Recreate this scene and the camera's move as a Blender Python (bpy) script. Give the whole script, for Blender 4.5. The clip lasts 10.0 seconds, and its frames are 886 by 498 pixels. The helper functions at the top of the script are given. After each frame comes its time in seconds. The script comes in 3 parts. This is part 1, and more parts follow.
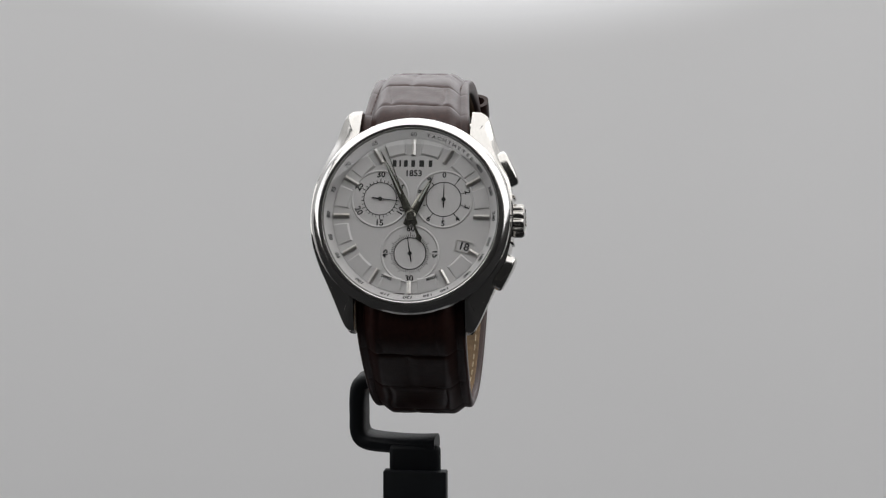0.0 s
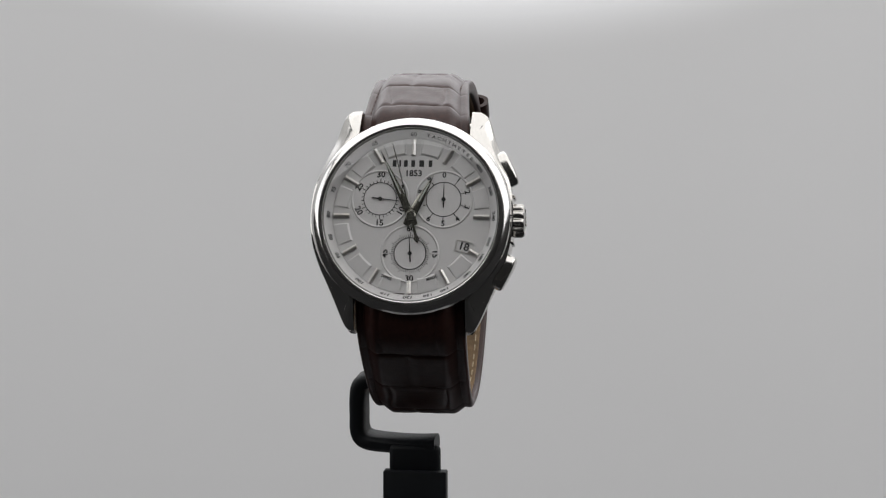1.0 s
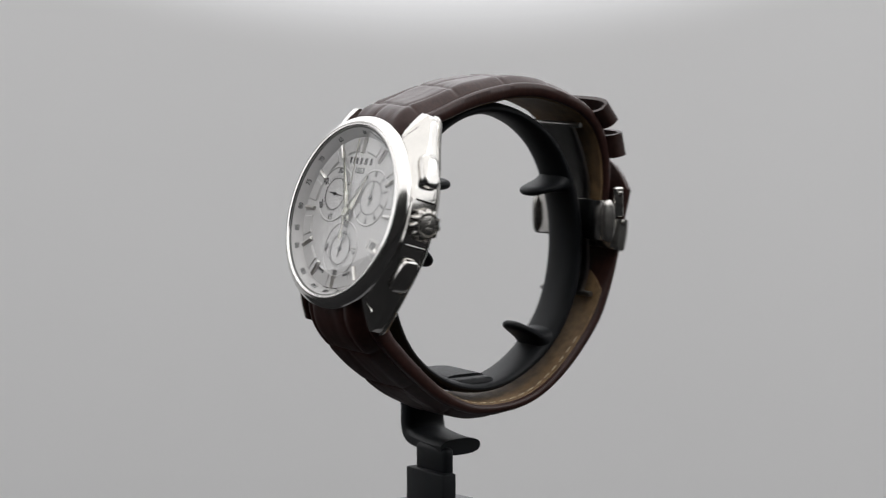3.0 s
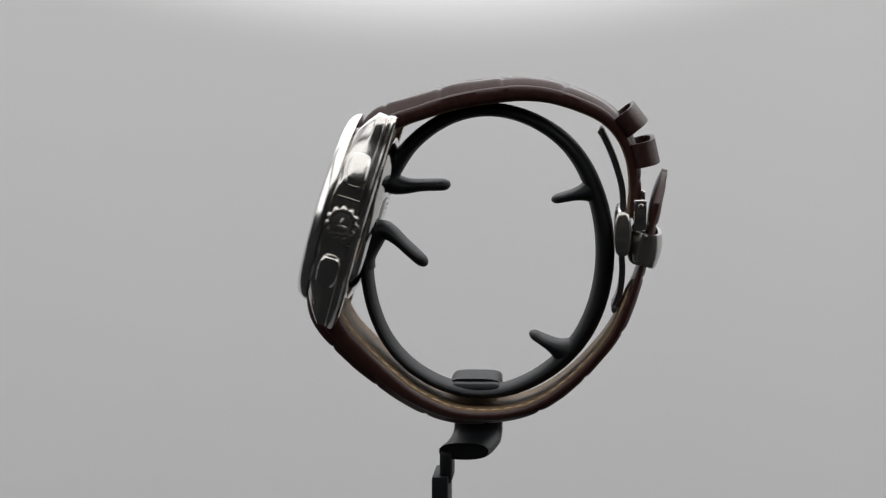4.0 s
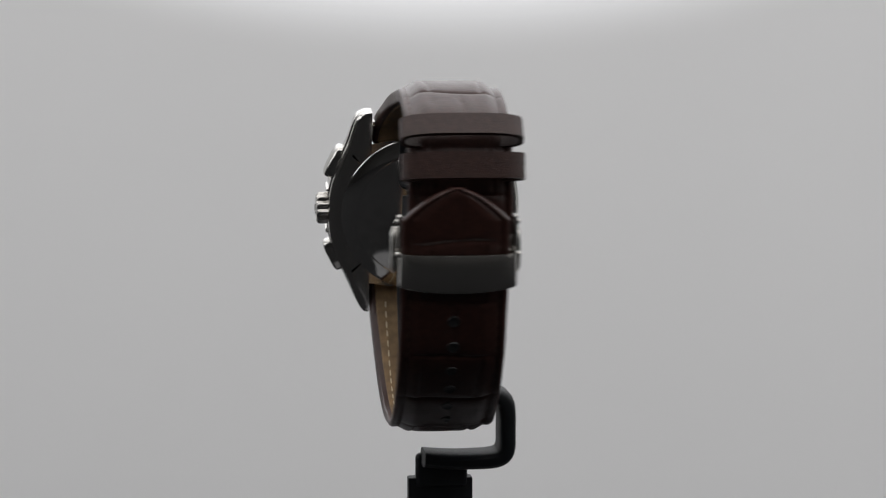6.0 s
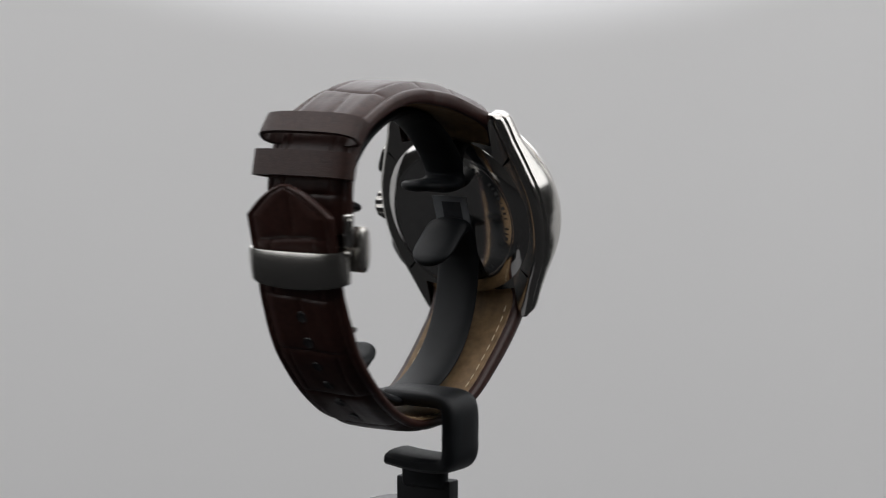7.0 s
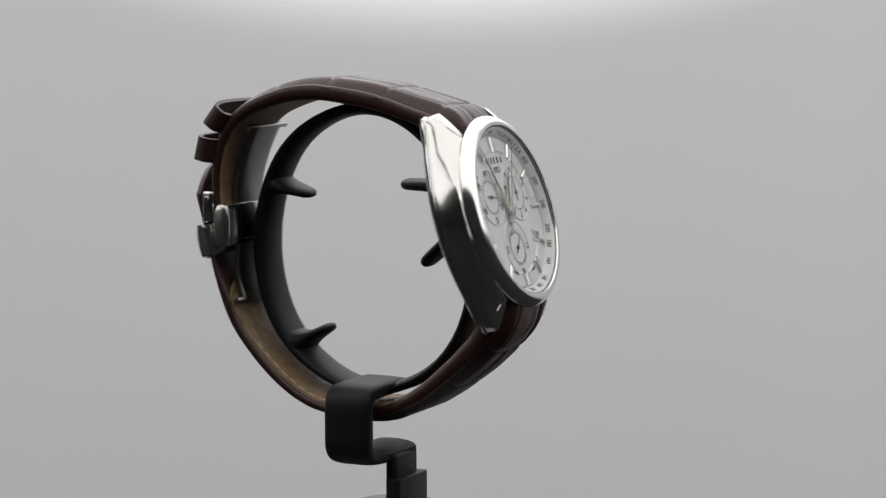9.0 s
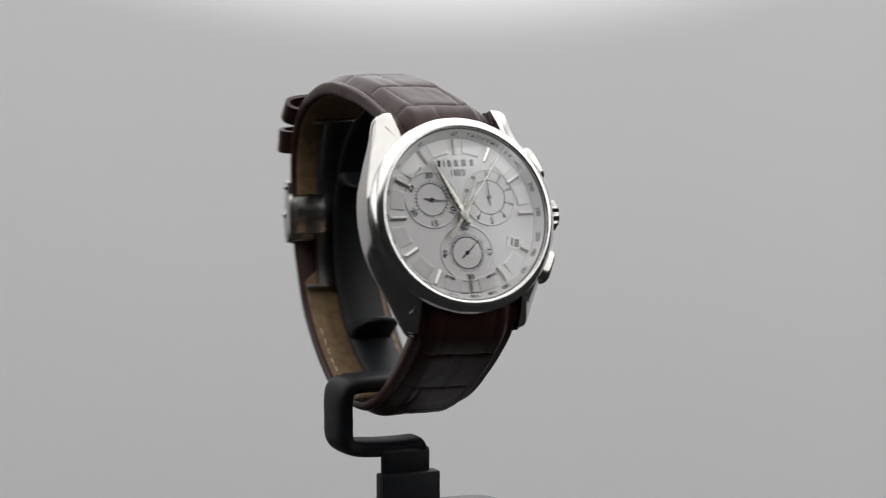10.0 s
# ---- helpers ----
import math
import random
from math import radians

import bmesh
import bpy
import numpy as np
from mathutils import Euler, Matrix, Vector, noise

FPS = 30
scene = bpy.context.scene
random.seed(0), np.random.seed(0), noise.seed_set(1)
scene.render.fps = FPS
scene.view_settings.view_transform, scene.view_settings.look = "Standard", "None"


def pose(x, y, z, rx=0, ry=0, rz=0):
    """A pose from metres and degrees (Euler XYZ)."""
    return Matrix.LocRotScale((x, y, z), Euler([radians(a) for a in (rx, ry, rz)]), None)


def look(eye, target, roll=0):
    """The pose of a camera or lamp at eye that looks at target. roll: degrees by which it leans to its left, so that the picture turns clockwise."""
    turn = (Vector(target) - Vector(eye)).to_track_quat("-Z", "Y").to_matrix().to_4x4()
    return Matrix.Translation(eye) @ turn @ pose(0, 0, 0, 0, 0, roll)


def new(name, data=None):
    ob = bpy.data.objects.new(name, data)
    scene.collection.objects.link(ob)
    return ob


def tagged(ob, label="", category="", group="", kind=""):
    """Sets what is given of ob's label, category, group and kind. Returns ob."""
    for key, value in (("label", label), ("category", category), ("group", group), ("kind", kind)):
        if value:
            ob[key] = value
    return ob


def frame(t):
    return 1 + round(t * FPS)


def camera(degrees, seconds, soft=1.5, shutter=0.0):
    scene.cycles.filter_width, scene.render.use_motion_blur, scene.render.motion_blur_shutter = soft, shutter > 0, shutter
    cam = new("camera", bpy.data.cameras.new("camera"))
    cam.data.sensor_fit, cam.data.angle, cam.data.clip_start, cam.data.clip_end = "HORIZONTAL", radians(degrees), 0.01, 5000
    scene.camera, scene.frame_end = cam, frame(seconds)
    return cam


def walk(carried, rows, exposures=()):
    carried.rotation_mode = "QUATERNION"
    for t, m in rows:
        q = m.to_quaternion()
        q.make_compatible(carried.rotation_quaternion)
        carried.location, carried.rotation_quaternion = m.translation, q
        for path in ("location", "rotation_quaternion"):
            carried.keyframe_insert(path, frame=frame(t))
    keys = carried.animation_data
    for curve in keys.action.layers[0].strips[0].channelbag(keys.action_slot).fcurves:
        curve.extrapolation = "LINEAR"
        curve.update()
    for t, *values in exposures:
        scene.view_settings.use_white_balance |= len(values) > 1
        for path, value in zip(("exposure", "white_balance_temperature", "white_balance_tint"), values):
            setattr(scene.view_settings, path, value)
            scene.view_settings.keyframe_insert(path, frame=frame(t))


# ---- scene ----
# ---- camera ----
MM = 0.001018
LIFT = 0.130          # table top to the height from which the watch is drawn
cam = camera(19.77, 10.0, 1.2, 0.9)
EYE = Vector((0.0, -0.5340, 0.0283 + LIFT))
PITCH, YAW = radians(6.11), radians(0.392)
AIM = EYE + Vector((math.sin(YAW) * math.cos(PITCH), math.cos(YAW) * math.cos(PITCH), -math.sin(PITCH)))
walk(cam, [(0.0, look(EYE, AIM)), (10.0, look(EYE, AIM))])

# ---- world, lamps ----
world = bpy.data.worlds.new("dim_room")
scene.world = world
world.use_nodes = True
bg = world.node_tree.nodes["Background"]
bg.inputs["Color"].default_value = (0.75, 0.85, 1.0, 1)
bg.inputs["Strength"].default_value = 0.02


def area_lamp(name, sx, sy, watts, m, colour=(1, 1, 1)):
    d = bpy.data.lights.new(name, "AREA")
    d.shape, d.size, d.size_y, d.energy, d.color = "RECTANGLE", sx, sy, watts, colour
    ob = new(name, d)
    ob.matrix_world = m
    return ob


area_lamp("ceiling_softbox_lamp", 1.5, 0.92, 7.0, look((0.16, -0.15, 0.64), (0.16, -0.15, 0)), (1.0, 0.99, 0.985))
for side in (-1, 1):
    area_lamp("side_softbox_lamp", 0.9, 0.42, 2.0, look((side * 0.78, -0.12, 0.46), (0, -0.12, 0.20)), (0.99, 0.99, 1.0))


# ---- materials ----
def material(name, colour, rough=0.5, metal=0.0, scale=0.0, amount=0.0, bump=0.0, bump_scale=0.0, spec=0.5, rough_var=0.0):
    """Principled surface with two scales of noise: colour mottling and fine relief, in metres of object space."""
    m = bpy.data.materials.new(name)
    m.use_nodes = True
    nt = m.node_tree
    b = nt.nodes["Principled BSDF"]
    b.inputs["Base Color"].default_value = (*colour, 1)
    b.inputs["Roughness"].default_value = rough
    b.inputs["Metallic"].default_value = metal
    b.inputs["Specular IOR Level"].default_value = spec
    tc = nt.nodes.new("ShaderNodeTexCoord")
    if scale:
        n = nt.nodes.new("ShaderNodeTexNoise")
        n.inputs["Scale"].default_value, n.inputs["Detail"].default_value = scale, 4
        nt.links.new(tc.outputs["Object"], n.inputs["Vector"])
        r = nt.nodes.new("ShaderNodeValToRGB")
        r.color_ramp.elements[0].position, r.color_ramp.elements[1].position = 0.3, 0.7
        r.color_ramp.elements[0].color = (*[c * (1 - amount) for c in colour], 1)
        r.color_ramp.elements[1].color = (*[min(1, c * (1 + amount)) for c in colour], 1)
        nt.links.new(n.outputs["Fac"], r.inputs["Fac"])
        nt.links.new(r.outputs["Color"], b.inputs["Base Color"])
        if rough_var:
            mr = nt.nodes.new("ShaderNodeMapRange")
            mr.inputs["To Min"].default_value, mr.inputs["To Max"].default_value = rough - rough_var, rough + rough_var
            nt.links.new(n.outputs["Fac"], mr.inputs["Value"])
            nt.links.new(mr.outputs["Result"], b.inputs["Roughness"])
    if bump:
        n2 = nt.nodes.new("ShaderNodeTexNoise")
        n2.inputs["Scale"].default_value, n2.inputs["Detail"].default_value = bump_scale, 3
        nt.links.new(tc.outputs["Object"], n2.inputs["Vector"])
        bp = nt.nodes.new("ShaderNodeBump")
        bp.inputs["Strength"].default_value, bp.inputs["Distance"].default_value = bump, 0.0002
        nt.links.new(n2.outputs["Fac"], bp.inputs["Height"])
        nt.links.new(bp.outputs["Normal"], b.inputs["Normal"])
    return m


def crocodile(name, colour):
    """Embossed leather: pores and fine folds in the strap's own coordinates (millimetres)."""
    m = material(name, colour, 0.37, 0, 900, 0.25, spec=0.34)
    nt = m.node_tree
    b = nt.nodes["Principled BSDF"]
    uv = nt.nodes.new("ShaderNodeUVMap")
    uv.uv_map = "strap"
    pores = nt.nodes.new("ShaderNodeTexNoise")
    pores.inputs["Scale"].default_value, pores.inputs["Detail"].default_value = 2.2, 5
    nt.links.new(uv.outputs["UV"], pores.inputs["Vector"])
    inv = nt.nodes.new("ShaderNodeMath")
    inv.operation = "MULTIPLY"
    inv.inputs[1].default_value = 0.22
    nt.links.new(pores.outputs["Fac"], inv.inputs[0])
    stretch = nt.nodes.new("ShaderNodeMapping")
    stretch.inputs["Scale"].default_value = (0.13, 1.5, 1)
    nt.links.new(uv.outputs["UV"], stretch.inputs["Vector"])
    folds = nt.nodes.new("ShaderNodeTexNoise")
    folds.inputs["Scale"].default_value, folds.inputs["Detail"].default_value = 1.0, 4
    nt.links.new(stretch.outputs["Vector"], folds.inputs["Vector"])
    both = nt.nodes.new("ShaderNodeMath")
    both.operation = "MULTIPLY_ADD"
    both.inputs[1].default_value = 0.14
    nt.links.new(folds.outputs["Fac"], both.inputs[0])
    nt.links.new(inv.outputs[0], both.inputs[2])
    bp = nt.nodes.new("ShaderNodeBump")
    bp.inputs["Strength"].default_value, bp.inputs["Distance"].default_value = 0.5, 0.0003
    nt.links.new(both.outputs[0], bp.inputs["Height"])
    nt.links.new(bp.outputs["Normal"], b.inputs["Normal"])
    return m


STEEL = material("polished_steel", (0.58, 0.565, 0.54), 0.15, 1, 300, 0.03, rough_var=0.012)
BRUSHED = material("brushed_steel", (0.48, 0.465, 0.44), 0.27, 1, 350, 0.04)
DARK_STEEL = material("dull_dark_steel", (0.25, 0.245, 0.235), 0.3, 1, 400, 0.08)
LEATHER = crocodile("brown_crocodile_leather", (0.033, 0.0126, 0.0098))
PLAIN_LEATHER = material("brown_plain_leather", (0.029, 0.0125, 0.0098), 0.44, 0, 800, 0.3, 0.4, 3000, spec=0.34)
LINING = material("tan_leather_lining", (0.20, 0.125, 0.06), 0.62, 0, 500, 0.25, 0.5, 5000)
THREAD = material("brown_thread", (0.055, 0.028, 0.02), 0.7, 0, 3000, 0.3)
PALE_THREAD = material("pale_thread", (0.52, 0.43, 0.29), 0.7, 0, 3000, 0.2)
BLACK = material("matt_black_plastic", (0.0046, 0.0056, 0.0070), 0.5, 0, 300, 0.25, 0.2, 7000, spec=0.22)
DIAL = material("silvered_dial", (0.62, 0.611, 0.606), 0.38, 0.12, 1500, 0.015, spec=0.4)
BACK = material("polished_case_back", (0.60, 0.59, 0.575), 0.09, 1, 400, 0.04, rough_var=0.02)
BEZEL = material("satin_bezel_steel", (0.70, 0.685, 0.665), 0.17, 1, 300, 0.03, rough_var=0.02)
MARKER = material("satin_steel_marker", (0.74, 0.72, 0.69), 0.28, 0.92, 2500, 0.06)
DIAL_LOW = material("silvered_grooved_counter", (0.62, 0.611, 0.606), 0.40, 0.08, 1500, 0.015, spec=0.4)
GASKET = material("grey_gasket", (0.16, 0.16, 0.155), 0.5, 0, 900, 0.1)
PRINT = material("black_print", (0.012, 0.012, 0.013), 0.5)
HAND = material("polished_hand", (0.42, 0.412, 0.36), 0.2, 1, 2500, 0.06)
LUME = material("pale_lume", (0.42, 0.425, 0.40), 0.6, 0, 3000, 0.05)
TABLE = material("black_table_cloth", (0.012, 0.012, 0.0125), 0.85, 0, 60, 0.3, 0.3, 2500, spec=0.1)
ROOM = material("dim_room_paint", (0.08, 0.078, 0.076), 0.8, 0, 4, 0.1)
GREY = material("grey_acrylic", (0.13, 0.13, 0.135), 0.5, 0, 200, 0.1)
FILM = material("pale_blue_film", (0.17, 0.18, 0.19), 0.35, 0.0, 400, 0.06)
DARK_GLASS = material("dark_sticker", (0.03, 0.032, 0.036), 0.3, 0, 900, 0.2)

GLASS = bpy.data.materials.new("sapphire_crystal")
GLASS.use_nodes = True
gt = GLASS.node_tree
gt.nodes.remove(gt.nodes["Principled BSDF"])
clear, gloss, facing, power, weak, blend = (gt.nodes.new("ShaderNode" + k) for k in ("BsdfTransparent", "BsdfGlossy", "LayerWeight", "Math", "Math", "MixShader"))
gloss.inputs["Roughness"].default_value = 0.0
power.operation, power.inputs[1].default_value = "POWER", 5.0
weak.operation, weak.inputs[1].default_value, weak.inputs[2].default_value = "MULTIPLY_ADD", 0.85, 0.10
gt.links.new(facing.outputs["Facing"], power.inputs[0])
gt.links.new(power.outputs[0], weak.inputs[0])
gt.links.new(weak.outputs[0], blend.inputs[0])
gt.links.new(clear.outputs[0], blend.inputs[1])
gt.links.new(gloss.outputs[0], blend.inputs[2])
gt.links.new(blend.outputs[0], gt.nodes["Material Output"].inputs["Surface"])

# white paper with glow painted in as emission: faint all over, brightest round one point
PAPER = material("white_paper_painted_glow", (0.70, 0.695, 0.69), 0.9, 0, 9, 0.012, 0.05, 900)
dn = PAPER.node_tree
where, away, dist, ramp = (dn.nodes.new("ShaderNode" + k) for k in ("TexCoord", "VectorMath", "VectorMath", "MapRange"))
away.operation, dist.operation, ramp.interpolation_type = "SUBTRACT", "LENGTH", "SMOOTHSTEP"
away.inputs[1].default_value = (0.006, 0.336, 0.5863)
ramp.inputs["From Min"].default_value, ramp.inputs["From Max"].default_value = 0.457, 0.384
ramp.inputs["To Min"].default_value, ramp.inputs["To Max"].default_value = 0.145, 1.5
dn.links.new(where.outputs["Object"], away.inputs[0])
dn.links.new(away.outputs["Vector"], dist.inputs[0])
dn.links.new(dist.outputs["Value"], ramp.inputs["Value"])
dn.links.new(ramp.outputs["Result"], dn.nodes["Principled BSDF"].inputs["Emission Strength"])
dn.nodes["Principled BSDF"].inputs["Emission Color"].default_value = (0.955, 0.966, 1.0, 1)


# ---- mesh helpers (all in millimetres, scaled on linking) ----
def part(name, bm, mat, parent=None, label="", m=None, smooth=True):
    me = bpy.data.meshes.new(name)
    bmesh.ops.recalc_face_normals(bm, faces=bm.faces)
    bmesh.ops.scale(bm, vec=(MM, MM, MM), verts=bm.verts)
    bm.to_mesh(me)
    bm.free()
    me.materials.append(mat)
    if smooth:
        me.polygons.foreach_set("use_smooth", [True] * len(me.polygons))
        me.set_sharp_from_angle(angle=radians(38))
    ob = new(name, me)
    ob.parent = parent
    if m is not None:
        ob.matrix_basis = m
    if label:
        tagged(ob, label)
    return ob


def shift(x, y, z, rx=0, ry=0, rz=0):
    return pose(x * MM, y * MM, z * MM, rx, ry, rz)


def bevel(bm, width, segments=2, angle=30):
    es = [e for e in bm.edges if len(e.link_faces) == 2 and e.calc_face_angle(0) > radians(angle)]
    bmesh.ops.bevel(bm, geom=es, offset=width, segments=segments, affect="EDGES", profile=0.5, clamp_overlap=True)
    return bm


def box(sx, sy, sz, c=(0, 0, 0), r=0.0, seg=2, bm=None, rz=0):
    b2 = bmesh.new()
    bmesh.ops.create_cube(b2, size=1.0)
    bmesh.ops.scale(b2, vec=(sx, sy, sz), verts=b2.verts)
    if r:
        bevel(b2, r, seg)
    bmesh.ops.rotate(b2, cent=(0, 0, 0), matrix=Matrix.Rotation(radians(rz), 3, "Z"), verts=b2.verts)
    bmesh.ops.translate(b2, vec=c, verts=b2.verts)
    return merge(bm, b2) if bm else b2


def merge(bm, other, m=None):
    me = bpy.data.meshes.new("join")
    other.to_mesh(me)
    other.free()
    if m is not None:
        me.transform(m)
    bm.from_mesh(me)
    bpy.data.meshes.remove(me)
    return bm


def lathe(profile, seg=96, closed=False, bm=None):
    """Profile of (radius, z), turned about z."""
    bm = bm or bmesh.new()
    rings = []
    for r, z in profile:
        if r < 1e-6:
            rings.append([bm.verts.new((0, 0, z))])
        else:
            rings.append([bm.verts.new((r * math.cos(2 * math.pi * i / seg), r * math.sin(2 * math.pi * i / seg), z)) for i in range(seg)])
    pairs = list(zip(rings, rings[1:])) + ([(rings[-1], rings[0])] if closed else [])
    for a, b in pairs:
        for i in range(seg):
            j = (i + 1) % seg
            vs = [a[i % len(a)], a[j % len(a)], b[j % len(b)], b[i % len(b)]]
            vs = list(dict.fromkeys(vs))
            if len(vs) > 2:
                bm.faces.new(vs)
    return bm


def prism(outlines, bm=None):
    """Loft through closed outlines [(points (x, y, z)), ...] with the same count, capped at both ends."""
    bm = bm or bmesh.new()
    loops = [[bm.verts.new(p) for p in o] for o in outlines]
    n = len(loops[0])
    for a, b in zip(loops, loops[1:]):
        for i in range(n):
            bm.faces.new((a[i], a[(i + 1) % n], b[(i + 1) % n], b[i]))
    bm.faces.new(loops[0])
    bm.faces.new(loops[-1])
    return bm


def flat(points, z0, z1, bm=None):
    return prism([[(x, y, z0) for x, y in points], [(x, y, z1) for x, y in points]], bm)


def glide(points, count):
    """Catmull-Rom through points, at even steps of length."""
    P = [Vector(p) for p in points]
    P = [2 * P[0] - P[1]] + P + [2 * P[-1] - P[-2]]
    fine = []
    for i in range(1, len(P) - 2):
        a, b, c, d = P[i - 1:i + 3]
        for k in range(24):
            t = k / 24
            fine.append(0.5 * (2 * b + (c - a) * t + (2 * a - 5 * b + 4 * c - d) * t * t + (3 * b - a - 3 * c + d) * t ** 3))
    fine.append(P[-2])
    s = [0.0]
    for a, b in zip(fine, fine[1:]):
        s.append(s[-1] + (b - a).length)
    out = []
    for k in range(count):
        want = s[-1] * k / (count - 1)
        i = min(max(int(np.searchsorted(s, want)), 1), len(s) - 1)
        f = (want - s[i - 1]) / max(s[i] - s[i - 1], 1e-9)
        out.append(fine[i - 1].lerp(fine[i], f))
    return out, s[-1]


def outward(path):
    """Unit tangents and outward normals (to the left of the way) of a path in the (y, z) plane."""
    res = []
    for i in range(len(path)):
        t = (path[min(i + 1, len(path) - 1)] - path[max(i - 1, 0)]).normalized()
        res.append((t, Vector((-t[1], t[0]))))
    return res


def band(path_pts, count, section, side=1, skew=lambda s: 0.0):
    """Sweep a closed cross-section, section(s) -> [(across, out)], along a path in the (y, z) plane."""
    path, length = glide(path_pts, count)
    frames = outward(path)
    loops, lens = [], []
    for i, (p, (t, n)) in enumerate(zip(path, frames)):
        s = i / (count - 1)
        loops.append([(a + skew(s), p[0] + side * n[0] * o, p[1] + side * n[1] * o) for a, o in section(s)])
        lens.append(s * length)
    bm = prism(loops)
    uv = bm.loops.layers.uv.new("strap")
    n = len(loops[0])
    bm.verts.index_update()
    for f in bm.faces:
        for lp in f.loops:
            lp[uv].uv = (lp.vert.co.x + 40.0, lens[lp.vert.index // n])
    return bm, path, frames


def letters(text, size, m, bm, squeeze=1.0):
    """Flat raised lettering in the built-in font, centred, joined into bm."""
    cu = bpy.data.curves.new("lettering", "FONT")
    cu.body, cu.size, cu.align_x, cu.align_y, cu.extrude, cu.resolution_u, cu.offset = text, size, "CENTER", "CENTER", 0.012, 3, 0.028 * size
    ob = bpy.data.objects.new("lettering", cu)
    scene.collection.objects.link(ob)
    bpy.context.view_layer.update()
    me = bpy.data.meshes.new_from_object(ob.evaluated_get(bpy.context.evaluated_depsgraph_get()))
    me.transform(m @ Matrix.Diagonal((squeeze, 1, 1, 1)))
    bm.from_mesh(me)
    bpy.data.meshes.remove(me)
    bpy.data.objects.remove(ob)
    bpy.data.curves.remove(cu)


# ---- the set: backdrop, table, dim room behind the camera ----
def make_set():
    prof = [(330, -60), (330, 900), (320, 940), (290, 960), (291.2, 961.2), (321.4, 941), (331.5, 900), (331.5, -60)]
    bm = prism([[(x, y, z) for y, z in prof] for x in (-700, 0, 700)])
    tagged(part("backdrop", bm, PAPER), "plain white paper backdrop with a soft round glow painted in", "backdrop", kind="structure")
    tagged(part("floor", box(1500, 1170, 20, (0, -430, -10)), TABLE), "black cloth-covered table top", "table top", kind="structure")
    for name, s, c in (("wall_back", (3000, 40, 2200), (0, -1600, 700)), ("wall_left", (40, 3000, 2200), (-1500, -100, 700)),
                       ("wall_right", (40, 3000, 2200), (1500, -100, 700)), ("wall_front", (3000, 40, 2200), (0, 1400, 700)),
                       ("ceiling", (3000, 3000, 40), (0, -100, 1820)), ("ground", (3000, 3000, 40), (0, -100, -420))):
        tagged(part(name, box(*s, c), ROOM), "dim painted studio " + name.split("_")[0], name.split("_")[0], kind="structure")


# ---- the watch stand ----
RING_C, RING_A, RING_B = (12.9, -28.3), 24.2, 28.2


def round_section(w, t, n=16, power=4.0):
    out = []
    for k in range(n):
        a = 2 * math.pi * (k + 0.5) / n
        c, s = math.cos(a), math.sin(a)
        out.append((w * math.copysign(abs(c) ** (2 / power), c), t * math.copysign(abs(s) ** (2 / power), s)))
    return out


def tongue(root, tip, width, thick, bend=0.0):
    """A flat finger with a half-round end and a broad filleted root, from root to tip in the (y, z) plane."""
    n = 26
    (y0, z0), (y1, z1) = root, tip
    L = math.hypot(y1 - y0, z1 - z0)
    ty, tz = (y1 - y0) / L, (z1 - z0) / L
    ny, nz = -tz, ty
    loops = []
    for k in range(n + 1):
        d = L * (1 - (1 - k / n) ** 2)
        left = L - d
        w = max(width * math.sqrt(max(0.0, 1 - (1 - min(left, width) / width) ** 2)), 0.1)
        t = thick * (1.0 + 3.7 * math.exp(-d / 1.8)) * max(0.06, math.sqrt(max(0.0, 1 - (1 - min(left, 1.6) / 1.6) ** 2)))
        loops.append([(a, y0 + ty * d + ny * o, z0 + tz * d + nz * o) for a, o in round_section(w, t, 20, 2.4)])
    return prism(loops)


def curl(points):
    """The end of the ring, bent inward into a flat finger with a half-round tip."""
    path, length = glide(points, 400)
    frames = outward(path)
    loops = []
    for k in range(61):
        d = length * (1 - (1 - k / 60) ** 1.8)
        i = min(399, round(399 * d / length))
        p, (t, n) = path[i], frames[i]
        left = length - d
        w = max(5.0 * math.sqrt(max(0.0, 1 - (1 - min(left, 5.0) / 5.0) ** 2)), 0.1)
        t2 = (1.68 + 0.75 * math.exp(-((d - 7.0) / 4.0) ** 2) - 0.45 * min(1, max(0.0, d - 5.0) / 9.0)) * max(0.05, math.sqrt(max(0.0, 1 - (1 - min(left, 1.8) / 1.8) ** 2)))
        loops.append([(a, p[0] + n[0] * o, p[1] + n[1] * o) for a, o in round_section(w, t2, 20, 2.2)])
    return prism(loops)


